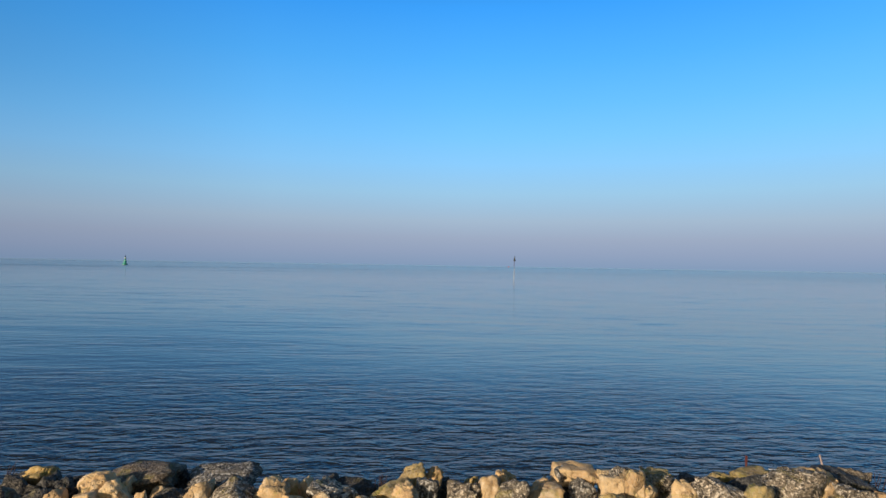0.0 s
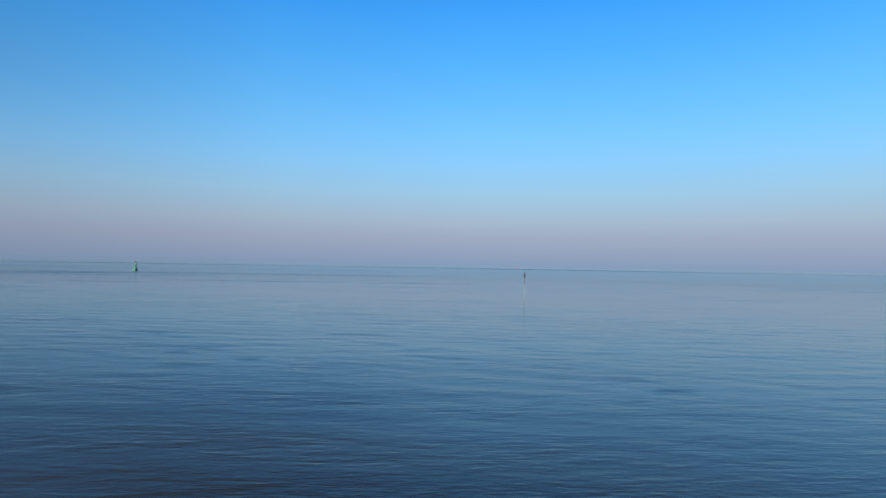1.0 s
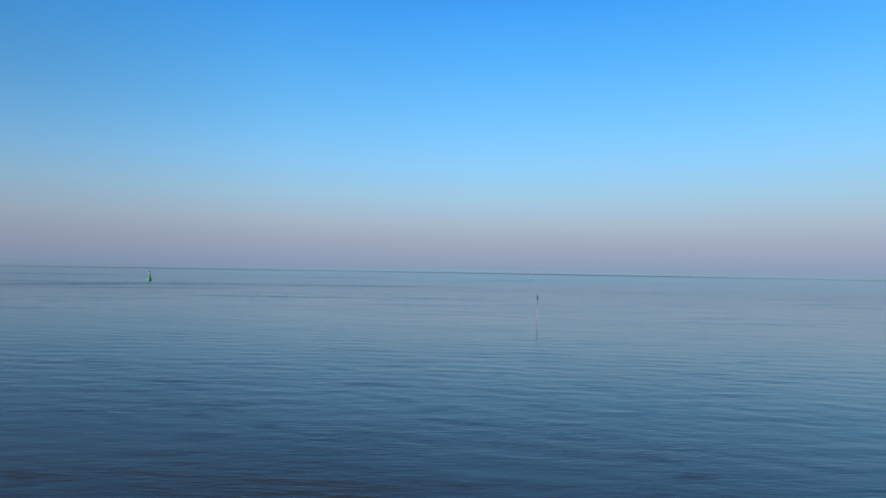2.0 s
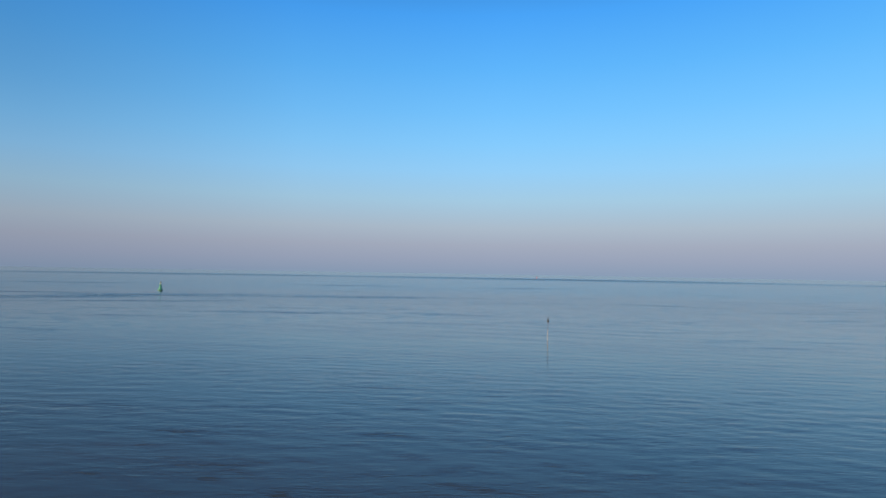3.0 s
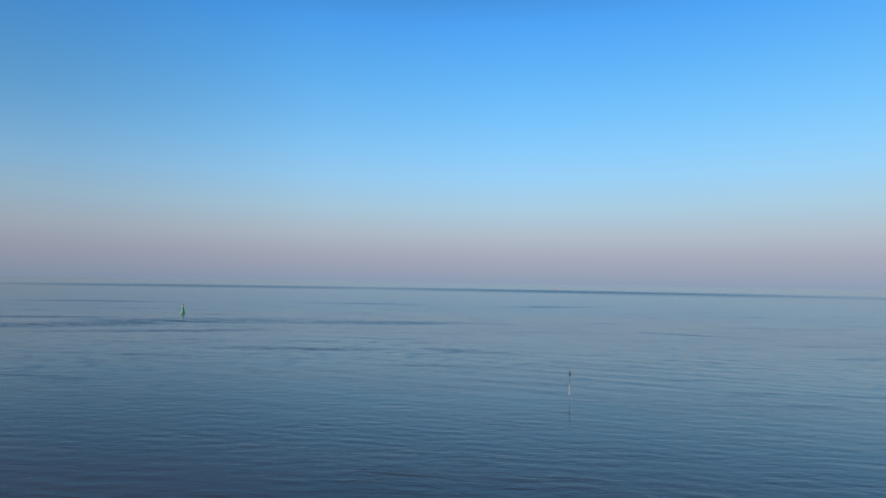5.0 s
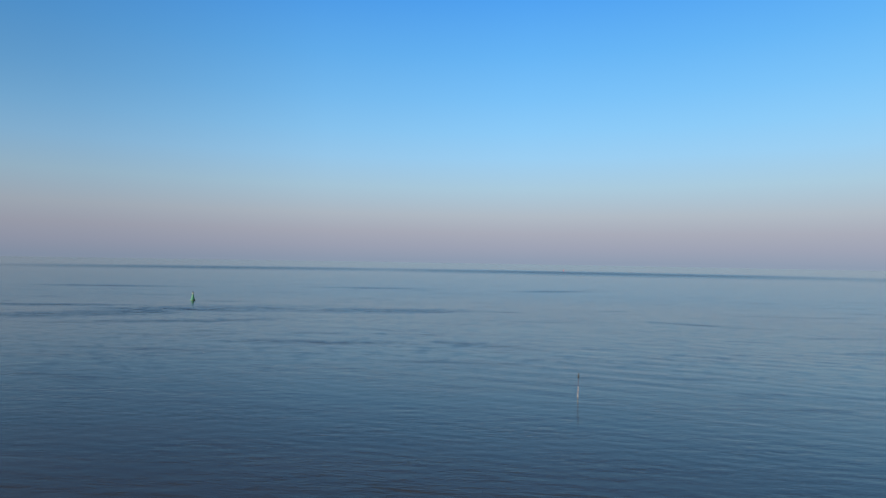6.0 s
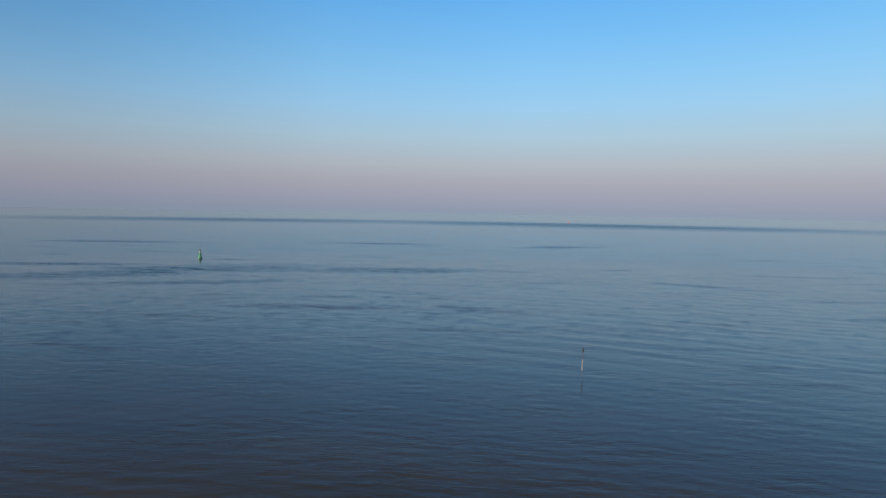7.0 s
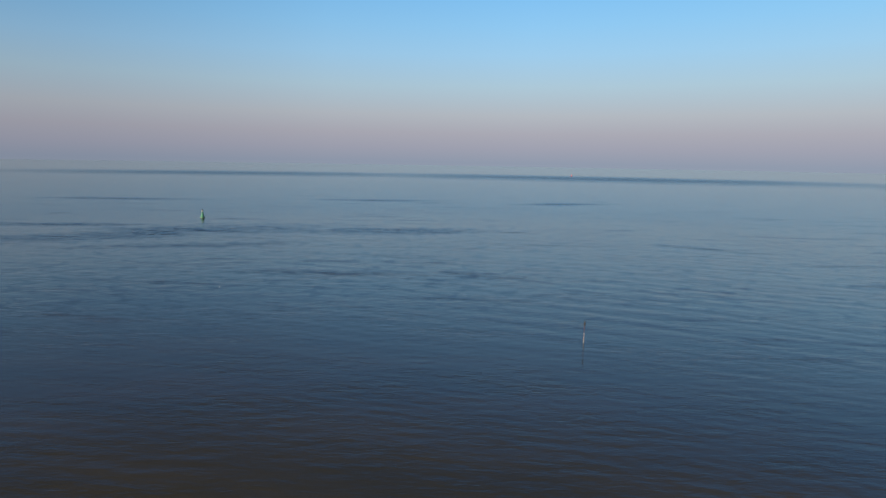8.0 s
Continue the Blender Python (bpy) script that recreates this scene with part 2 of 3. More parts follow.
def stone_material(name, light, dark, stain, speckle, grain, lichen=0.5):
    """Quarry stone: two tones, stains on the faces, mineral specks and a rough skin."""
    mat, n, where = material(name)
    own = n.add("ShaderNodeObjectInfo").outputs["Random"]
    at = n.add("ShaderNodeVectorMath", {0: where, 1: n.math("MULTIPLY", own, 37.0)}, operation="ADD").outputs[0]
    broad = n.noise(at, 5.0, 4.0, 0.6, 0.6)
    base = n.mix(n.span(broad, 0.35, 0.68), dark, light)
    base = n.mix(n.math("MULTIPLY", n.span(n.noise(at, 9.0, 5.0, 0.65, 1.2), 0.52, 0.68), 0.7), base, stain)
    specks = n.noise(at, 52.0, 2.0, 0.6)
    base = n.mix(n.math("MULTIPLY", n.span(specks, 0.52, 0.58), speckle), base, (0.70, 0.66, 0.59, 1))
    base = n.mix(n.math("MULTIPLY", n.span(n.noise(n.mapped(at, (4.4, 1.3, 6.1)), 44.0, 2.0, 0.6), 0.54, 0.60), speckle), base, (0.03, 0.028, 0.026, 1))
    # lichen in yellow-green scabs and a dull grey crust over parts of the faces
    scab = n.span(n.noise(at, 7.0, 4.0, 0.7, 0.8), 0.56, 0.62)
    base = n.mix(n.math("MULTIPLY", scab, lichen), base, n.mix(n.span(n.noise(at, 30.0, 3.0), 0.4, 0.6), (0.20, 0.17, 0.035, 1), (0.33, 0.29, 0.08, 1)))
    crust = n.span(n.noise(n.mapped(at, (3.1, 7.7, 1.9)), 4.4, 5.0, 0.7, 1.0), 0.53, 0.60)
    base = n.mix(n.math("MULTIPLY", crust, 0.12 + 0.5 * speckle), base, n.mix(specks, (0.10, 0.09, 0.075, 1), (0.24, 0.22, 0.19, 1)))
    # thin dark cracks, also pressed into the skin
    seam = n.math("ABSOLUTE", n.math("SUBTRACT", n.noise(n.mapped(at, (5.3, 2.2, 8.1)), 4.0, 4.0, 0.6, 0.9), 0.5))
    seam = n.span(seam, 0.006, 0.022, 1.0, 0.0)
    base = n.mix(n.math("MULTIPLY", seam, n.math("MULTIPLY", n.span(n.noise(at, 6.0, 2.0), 0.50, 0.62), 0.4)), base, (0.035, 0.028, 0.02, 1))
    base = n.mix(1.0, base, n.ramp(own, [(0.0, (0.78, 0.78, 0.80, 1)), (0.5, (1, 1, 1, 1)), (1.0, (1.0, 0.9, 0.78, 1))]), "MULTIPLY")
    skin = n.math("ADD", n.math("MULTIPLY", n.noise(at, 16.0, 5.0, 0.6), 1.0), n.math("MULTIPLY", n.noise(at, 90.0, 2.0, 0.6), grain))
    skin = n.math("MULTIPLY_ADD", seam, -0.5, skin)
    bump = n.add("ShaderNodeBump", {"Strength": 0.5 + 0.5 * grain, "Distance": 0.03, "Height": skin}).outputs[0]
    finish(n, base, n.span(broad, 0.2, 0.8, 0.75, 0.95), bump)
    return mat


def painted_material(name, colour, worn, rough=0.5, metallic=0.0, scale=3.0):
    """Weathered paint or metal with streaks of wear."""
    mat, n, where = material(name)
    wear = n.noise(n.mapped(where, scale=(1.0, 1.0, 0.35)), scale, 5.0, 0.65)
    grain = n.noise(where, scale * 9, 3.0, 0.6)
    colour = n.mix(n.span(wear, 0.52, 0.72), colour, worn)
    bump = n.add("ShaderNodeBump", {"Strength": 0.3, "Distance": 0.02, "Height": grain}).outputs[0]
    finish(n, colour, n.span(grain, 0.3, 0.7, rough - 0.1, rough + 0.15), bump, metallic)
    return mat


def ground_material():
    mat, n, where = material("gravel_bank")
    patch = n.noise(where, 0.35, 6.0, 0.65, 0.5)
    grit = n.noise(where, 28.0, 5.0, 0.7)
    stones = n.add("ShaderNodeTexVoronoi", {"Vector": n.mix(0.06, where, n.add("ShaderNodeTexNoise", {"Vector": where, "Scale": 9.0}).outputs["Color"]), "Scale": 22.0, "Randomness": 1.0})
    tone = n.mix(n.span(patch, 0.35, 0.65), (0.15, 0.12, 0.085, 1), (0.30, 0.25, 0.175, 1))
    tone = n.mix(n.math("MULTIPLY", n.span(patch, 0.45, 0.6), 0.3), tone, stones.outputs["Color"], "MULTIPLY")
    tone = n.mix(n.math("MULTIPLY", grit, 0.5), tone, (0.42, 0.36, 0.27, 1))
    relief = n.math("ADD", n.math("MULTIPLY", stones.outputs["Distance"], n.span(patch, 0.4, 0.62)), grit)
    bump = n.add("ShaderNodeBump", {"Strength": 0.7, "Distance": 0.025, "Height": relief}).outputs[0]
    finish(n, tone, 0.92, bump)
    return mat


WATER = sea_material()
GROUND = ground_material()
TAN = stone_material("tan_stone", (0.70, 0.50, 0.27, 1), (0.42, 0.27, 0.13, 1), (0.72, 0.57, 0.38, 1), 0.12, 0.25)
OCHRE = stone_material("ochre_stone", (0.53, 0.39, 0.145, 1), (0.25, 0.18, 0.08, 1), (0.19, 0.18, 0.055, 1), 0.15, 0.3, 0.9)
GREY = stone_material("speckled_granite", (0.33, 0.285, 0.225, 1), (0.14, 0.125, 0.105, 1), (0.30, 0.255, 0.195, 1), 0.85, 0.8)
# for dark and shaded stones alike: the shade is put into this colour
DARK_SHADED = stone_material("dark_shaded_stone", (0.055, 0.055, 0.056, 1), (0.022, 0.022, 0.024, 1), (0.08, 0.078, 0.072, 1), 0.12, 0.6, 0.15)
BROWN = stone_material("brown_stone", (0.22, 0.17, 0.115, 1), (0.085, 0.067, 0.05, 1), (0.26, 0.21, 0.15, 1), 0.2, 0.8)
STONES = {"brown": BROWN, "tan": TAN, "ochre": OCHRE, "grey": GREY, "dark": DARK_SHADED}
GREEN_PAINT = painted_material("green_paint", (0.018, 0.25, 0.20, 1), (0.05, 0.32, 0.27, 1), 0.45)
PALE_PAINT = painted_material("pale_paint", (0.55, 0.56, 0.56, 1), (0.42, 0.40, 0.36, 1), 0.5)
RED_PAINT = painted_material("red_paint", (0.50, 0.075, 0.085, 1), (0.45, 0.12, 0.12, 1), 0.45)
BLACK_PAINT = painted_material("black_paint", (0.012, 0.015, 0.022, 1), (0.03, 0.032, 0.038, 1), 0.5)
RUST = painted_material("rusty_iron", (0.11, 0.024, 0.018, 1), (0.06, 0.018, 0.014, 1), 0.8, 0.2, 14.0)
DRIFTWOOD = painted_material("bleached_wood", (0.42, 0.30, 0.24, 1), (0.26, 0.17, 0.12, 1), 0.85, 0.0, 20.0)
GALVANISED = painted_material("galvanised_steel", (0.30, 0.32, 0.32, 1), (0.2, 0.21, 0.21, 1), 0.5, 0.3)
DRUM_PAINT = painted_material("pale_drum_paint", (0.36, 0.47, 0.50, 1), (0.30, 0.40, 0.42, 1), 0.5)
POLE_PAINT = painted_material("greyed_white_paint", (0.44, 0.46, 0.48, 1), (0.34, 0.34, 0.33, 1), 0.55)
LANTERN_GLASS = painted_material("lantern_glass", (0.05, 0.075, 0.085, 1), (0.08, 0.10, 0.11, 1), 0.2)
WEED = painted_material("dead_stem", (0.035, 0.015, 0.014, 1), (0.06, 0.03, 0.02, 1), 0.9, 0.0, 30.0)


# ---------------------------------------------------------------- helpers for things
def mesh_from(name, verts, faces, mat, smooth=True):
    me = bpy.data.meshes.new(name)
    me.from_pydata(verts, [], faces)
    me.materials.append(mat)
    if smooth:
        me.polygons.foreach_set("use_smooth", [True] * len(me.polygons))
    me.update()
    return me


def part(name, bm, mat, parent, label="", smooth=30):
    me = bpy.data.meshes.new(name)
    bm.to_mesh(me)
    bm.free()
    me.materials.append(mat)
    if smooth:
        me.polygons.foreach_set("use_smooth", [True] * len(me.polygons))
        me.set_sharp_from_angle(angle=radians(smooth))
    ob = new(name, me)
    ob.parent = parent
    if label:
        tagged(ob, label)
    return ob


def lathe(profile, sides=24):
    """A turned body from (radius, height) pairs, closed at both ends."""
    bm = bmesh.new()
    rings = []
    for r, z in profile:
        if r < 1e-4:
            rings.append([bm.verts.new((0, 0, z))])
        else:
            rings.append([bm.verts.new((r * math.cos(2 * math.pi * k / sides), r * math.sin(2 * math.pi * k / sides), z)) for k in range(sides)])
    for a, b in zip(rings, rings[1:]):
        for k in range(sides):
            j = (k + 1) % sides
            if len(a) == 1 and len(b) > 1:
                bm.faces.new((a[0], b[j], b[k]))
            elif len(b) == 1 and len(a) > 1:
                bm.faces.new((a[k], a[j], b[0]))
            elif len(a) > 1:
                bm.faces.new((a[k], a[j], b[j], b[k]))
    for ring, turn in ((rings[0], -1), (rings[-1], 1)):
        if len(ring) > 1:
            bm.faces.new(ring[::turn])
    bmesh.ops.recalc_face_normals(bm, faces=bm.faces)
    return bm


def rod(a, b, ra, rb, sides=8, bend=0.0, steps=1):
    """A tapered bar from a to b, bowed sideways by bend."""
    bm = bmesh.new()
    a, b = Vector(a), Vector(b)
    along = (b - a).normalized()
    side = along.orthogonal().normalized()
    other = along.cross(side)
    rings = []
    for i in range(steps + 1):
        f = i / steps
        mid, r = a.lerp(b, f) + side * bend * math.sin(math.pi * f), ra + (rb - ra) * f
        rings.append([bm.verts.new(mid + r * (math.cos(2 * math.pi * k / sides) * side + math.sin(2 * math.pi * k / sides) * other)) for k in range(sides)])
    for p, q in zip(rings, rings[1:]):
        for k in range(sides):
            j = (k + 1) % sides
            bm.faces.new((p[k], p[j], q[j], q[k]))
    bm.faces.new(rings[0][::-1])
    bm.faces.new(rings[-1])
    bmesh.ops.recalc_face_normals(bm, faces=bm.faces)
    return bm


def box(size, at=(0, 0, 0), bevel=0.0, turn=0.0):
    bm = bmesh.new()
    bmesh.ops.create_cube(bm, size=1.0, matrix=pose(*at, 0, 0, turn) @ Matrix.Diagonal((*size, 1)))
    if bevel:
        bmesh.ops.bevel(bm, geom=bm.edges[:], offset=bevel, segments=2, affect="EDGES")
    return bm


def thing(name, at, label, category, group="", kind=""):
    ob = new(name)
    ob.location = at
    ob.empty_display_size = 0.3
    return tagged(ob, label, category, group, kind)


# ---------------------------------------------------------------- the sea
def build_sea():
    """Half a disc of water out to the horizon, finest near the shore, with low waves in the sheet itself."""
    radii = np.concatenate([np.geomspace(3.0, 420.0, 900), np.geomspace(420.0, 4900.0, 130)[1:]])
    turn = np.concatenate([np.linspace(-91, -50, 42)[:-1], np.linspace(-50, 50, 321), np.linspace(50, 91, 42)[1:]])
    rr, aa = np.meshgrid(radii, np.radians(turn), indexing="ij")
    x, y = rr * np.sin(aa), rr * np.cos(aa)
    cell = np.maximum(rr * 0.0056, 0.01)
    z = np.zeros_like(x)
    rng = np.random.default_rng(7)
    for _ in range(80):
        wave = float(np.exp(rng.uniform(np.log(0.5), np.log(4.2))))
        heading = radians(rng.normal(10.0, 22.0))
        k = 2 * np.pi / wave
        amount = 0.0012 * wave ** 0.85
        kept = np.clip(wave / (4.0 * cell) - 0.6, 0, 1)
        bend = 0.5 * np.sin(0.021 * x + 0.013 * y + rng.uniform(0, 6))
        crest = np.sin(k * (x * np.sin(heading) + y * np.cos(heading)) + rng.uniform(0, 6.28) + bend)
        group = 0.6 + 0.4 * np.sin(x * rng.uniform(-0.05, 0.05) + y * rng.uniform(0.01, 0.06) + rng.uniform(0, 6))
        z += amount * kept * group * crest
    z *= np.clip(rr / 60.0 - 0.05, 0.08, 1.0)
    # a longer train that runs in aslant from the open water
    for _ in range(16):
        wave = rng.uniform(4.5, 11.0)
        heading = radians(rng.normal(23.0, 8.0))
        k = 2 * np.pi / wave
        group = np.clip(0.5 + 0.5 * np.sin(x * rng.uniform(-0.03, 0.03) + y * rng.uniform(0.008, 0.03) + rng.uniform(0, 6)), 0, 1)
        bend = 0.7 * np.sin(0.009 * x + 0.012 * y + rng.uniform(0, 6))
        kept = np.clip(wave / (4.0 * cell) - 0.6, 0, 1)
        z += 0.0012 * wave * kept * group * np.sin(k * (x * np.sin(heading) + y * np.cos(heading)) + rng.uniform(0, 6.28) + bend) * np.clip((rr - 70.0) / 90.0, 0.08, 1) * np.clip(0.75 + x / 160.0, 0.35, 1.1)
    z *= np.clip(1.25 - rr / 420.0, 0.0, 1.0)
    z += 6.0 * np.clip((rr - 2400.0) / 2500.0, 0, 1) ** 2      # swell and refraction lift the skyline a little
    rows, cols = x.shape
    verts = np.stack([x, y, z], -1).reshape(-1, 3)
    i = np.arange(rows - 1)[:, None] * cols + np.arange(cols - 1)[None, :]
    quads = np.stack([i, i + cols, i + cols + 1, i + 1], -1).reshape(-1, 4)
    me = bpy.data.meshes.new("sea")
    me.vertices.add(len(verts))
    me.vertices.foreach_set("co", verts.ravel())
    me.loops.add(quads.size)
    me.loops.foreach_set("vertex_index", quads.ravel())
    me.polygons.add(len(quads))
    me.polygons.foreach_set("loop_start", np.arange(0, quads.size, 4))
    me.polygons.foreach_set("use_smooth", np.ones(len(quads), bool))
    me.update(calc_edges=True)
    me.validate()
    me.flip_normals()
    me.materials.append(WATER)
    tagged(new("water", me), "calm silty blue-brown sea with fine wind ripples", "sea", kind="structure")


build_sea()


# ---------------------------------------------------------------- the shore
CREST_Y, CREST_Z = 3.08, 1.08


def bank_height(x, y):
    """Level of the bank under the stones: a flat top, a slope of four in ten, then the seabed."""
    if y < CREST_Y:
        return CREST_Z
    return max(CREST_Z - (y - CREST_Y) * 0.40, -2.5)


def build_ground():
    ys = [-4800, -600, -80, -20, -6, -2, 0, 1, 2, CREST_Y, 3.5, 5, 6.5, 8, 10, 13.9, 30]
    xs = [-4800, -600, -80] + [k * 2.5 for k in range(-10, 11)] + [80, 600, 4800]
    verts = [(x, y, bank_height(x, y) + 0.04 * noise.noise((x * 0.7, y * 0.7, 3)) * (abs(y) < 10)) for y in ys for x in xs]
    w = len(xs)
    faces = [(j * w + i, j * w + i + 1, (j + 1) * w + i + 1, (j + 1) * w + i) for j in range(len(ys) - 1) for i in range(w - 1)]
    tagged(new("ground", mesh_from("ground", verts, faces, GROUND)), "sandy gravel bank behind and under the shore stones", "ground", kind="structure")


build_ground()

LABELS = {
    "tan": "warm tan quarry stone with worn rounded edges",
    "ochre": "ochre shore stone with olive lichen stains",
    "grey": "rough grey granite block with pale specks",
    "brown": "brown weathered stone with rough broken faces",
    "dark": "dark stone wedged in the sea bank, shade put into its colour",
}
UNIT = bmesh.new()
bmesh.ops.create_icosphere(UNIT, subdivisions=4, radius=1.0)
BALL = np.array([v.co[:] for v in UNIT.verts])
BALL_FACES = [tuple(v.index for v in f.verts) for f in UNIT.faces]
UNIT.free()
SMALL = bmesh.new()
bmesh.ops.create_icosphere(SMALL, subdivisions=3, radius=1.0)
PEBBLE = np.array([v.co[:] for v in SMALL.verts])
PEBBLE_FACES = [tuple(v.index for v in f.verts) for f in SMALL.faces]
SMALL.free()


def stone_mesh(seed, size, sort, fine=True, block=False):
    """A broken block: a ball cut by random flats, its edges rounded, its faces dented."""
    rng = np.random.default_rng(seed)
    ball, faces = (BALL, BALL_FACES) if fine else (PEBBLE, PEBBLE_FACES)
    count = int(rng.integers(11, 18))
    flats = rng.normal(size=(count, 3))
    flats /= np.linalg.norm(flats, axis=1, keepdims=True)
    flats = np.vstack([flats, np.eye(3) * rng.choice([-1, 1], 3)[:, None]])
    flats += rng.normal(scale=0.22, size=flats.shape)
    flats /= np.linalg.norm(flats, axis=1, keepdims=True)
    depth = np.concatenate([rng.uniform(0.62, 0.95, count), rng.uniform(0.58, 0.8, 3)])
    if block:
        # a quarried slab: six rough faces and a few knocked-off corners
        corners = rng.choice([-1.0, 1.0], size=(5, 3)) * rng.uniform(0.5, 1.0, size=(5, 3))
        corners /= np.linalg.norm(corners, axis=1, keepdims=True)
        flats = np.vstack([np.eye(3), -np.eye(3)]) + rng.normal(scale=0.10, size=(6, 3))
        flats = np.vstack([flats / np.linalg.norm(flats, axis=1, keepdims=True), corners])
        depth = np.concatenate([rng.uniform(0.62, 0.72, 6), rng.uniform(0.86, 1.0, 5)])
    facing = np.maximum(ball @ flats.T, 1e-3)
    hard = {"grey": 40.0, "dark": 34.0}.get(sort, 60.0)
    radius = ((depth / facing) ** -hard).sum(1) ** (-1 / hard)
    body = ball * radius[:, None]
    rough = {"grey": 0.07, "dark": 0.06, "brown": 0.07}.get(sort, 0.05)
    off = Vector(rng.uniform(-50, 50, 3))
    bed = Vector(rng.normal(size=3)).normalized()
    out = []
    for p, d in zip(body, ball):
        v = Vector(p)
        bulge = noise.noise(v * 1.5 + off) * (0.06 if block else 0.10) + noise.noise(v * 3.6 + off) * rough * 1.6
        pit = noise.noise(v * 11.0 + off) * rough * 0.5 + noise.noise(v * 24.0 + off) * rough * 0.3
        # cracks along the bedding and one across it
        line = noise.noise(v * 1.3 + off * 1.7) + 0.9 * v.dot(bed)
        crack = -0.11 * max(0.0, 1.0 - abs(line - 0.2) / 0.07) - 0.06 * max(0.0, 1.0 - abs(noise.noise(v * 2.1 - off)) / 0.05)
        # a step where a flake has come away
        flake = (-0.1 if noise.noise(v * 1.1 + off * 0.6) > 0.16 else 0.0) - (0.06 if noise.noise(v * 2.3 - off * 0.4) > 0.2 else 0.0)
        out.append((v + Vector(d) * (bulge + pit + crack + flake)) * 1.2)
    low = [min(v[k] for v in out) for k in range(3)]
    span = [max(v[k] for v in out) - low[k] for k in range(3)]
    out = [tuple(size[k] * (2 * (v[k] - low[k]) / span[k] - 1) for k in range(3)) for v in out]
    return mesh_from("boulder", out, faces, STONES[sort])


COUNT = [0]


def boulder(x, y, top, wide, high, sort="tan", deep=0.0, turn=0.0, tilt=0.0, fine=True, block=False):
    """One stone by its middle, the level of its top and its width and height."""
    COUNT[0] += 1
    size = (wide / 2, (deep or wide * 0.9) / 2, high / 2)
    me = stone_mesh(100 + COUNT[0], size, sort, fine, block)
    ob = new("boulder", me)
    lean = 9.0 * math.sin(COUNT[0] * 2.4)
    turned = pose(0, 0, 0, lean, tilt, turn)
    peak = max((turned @ v.co).z for v in me.vertices)
    ob.matrix_world = Matrix.Translation((x, y, top - peak)) @ turned
    return tagged(ob, LABELS[sort], "boulder", "stones of the sea bank")


# crest stones; most of sort dark have shade put into their colour
boulder(-2.09, 3.25, 1.434, 0.118, 0.183, "brown", deep=0.16, turn=0, tilt=0)
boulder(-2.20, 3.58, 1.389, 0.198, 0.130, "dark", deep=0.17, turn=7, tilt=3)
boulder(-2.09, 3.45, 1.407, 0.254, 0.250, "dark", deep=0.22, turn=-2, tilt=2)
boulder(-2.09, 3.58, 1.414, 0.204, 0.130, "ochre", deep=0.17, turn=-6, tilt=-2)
# shaded flank below the ochre top, its shade painted by the dark sort
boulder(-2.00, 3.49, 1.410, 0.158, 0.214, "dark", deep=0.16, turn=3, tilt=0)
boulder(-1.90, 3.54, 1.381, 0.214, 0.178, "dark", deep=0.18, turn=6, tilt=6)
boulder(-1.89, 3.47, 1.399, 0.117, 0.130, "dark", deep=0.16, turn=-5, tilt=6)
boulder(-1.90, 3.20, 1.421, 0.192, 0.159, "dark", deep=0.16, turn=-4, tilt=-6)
boulder(-1.80, 3.20, 1.426, 0.116, 0.145, "tan", deep=0.16, turn=6, tilt=5)
boulder(-1.62, 3.18, 1.425, 0.198, 0.167, "tan", deep=0.17, turn=3, tilt=-8)
boulder(-1.64, 3.31, 1.462, 0.219, 0.193, "tan", deep=0.19, turn=-7, tilt=-14)
boulder(-1.50, 3.27, 1.447, 0.210, 0.164, "tan", deep=0.18, turn=-1, tilt=4)
boulder(-1.54, 3.54, 1.432, 0.491, 0.167, "brown", deep=0.42, turn=7, tilt=-5, block=True)
boulder(-1.53, 3.38, 1.420, 0.085, 0.130, "tan", deep=0.16, turn=-1, tilt=0)
boulder(-1.36, 3.20, 1.428, 0.097, 0.166, "tan", deep=0.16, turn=-7, tilt=-12)
boulder(-1.32, 3.38, 1.377, 0.173, 0.130, "tan", deep=0.16, turn=3, tilt=6)
boulder(-1.29, 3.27, 1.388, 0.260, 0.161, "dark", deep=0.22, turn=6, tilt=4)
boulder(-1.35, 3.67, 1.354, 0.155, 0.198, "dark", deep=0.16, turn=-4, tilt=6)
boulder(-1.07, 3.56, 1.414, 0.420, 0.130, "grey", deep=0.36, turn=-5, tilt=-7, block=True)
boulder(-1.13, 3.33, 1.426, 0.172, 0.165, "tan", deep=0.16, turn=5, tilt=-5)
boulder(-0.92, 3.27, 1.437, 0.346, 0.213, "grey", deep=0.29, turn=4, tilt=-3)
boulder(-0.74, 3.31, 1.433, 0.196, 0.210, "tan", deep=0.17, turn=-6, tilt=12, block=True)
boulder(-0.76, 3.54, 1.370, 0.130, 0.130, "grey", deep=0.16, turn=-2, tilt=4)
boulder(-0.65, 3.49, 1.372, 0.114, 0.130, "tan", deep=0.16, turn=7, tilt=-3)
boulder(-0.58, 3.49, 1.375, 0.088, 0.130, "tan", deep=0.16, turn=0, tilt=3)
boulder(-0.63, 3.54, 1.331, 0.187, 0.130, "dark", deep=0.16, turn=-7, tilt=0)
boulder(-0.58, 3.22, 1.408, 0.187, 0.158, "tan", deep=0.16, turn=2, tilt=-4)
boulder(-0.45, 3.22, 1.411, 0.128, 0.150, "tan", deep=0.16, turn=7, tilt=4)
boulder(-0.41, 3.38, 1.405, 0.279, 0.140, "grey", deep=0.24, turn=-3, tilt=21, block=True)
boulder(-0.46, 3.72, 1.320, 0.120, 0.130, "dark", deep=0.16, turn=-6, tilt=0)
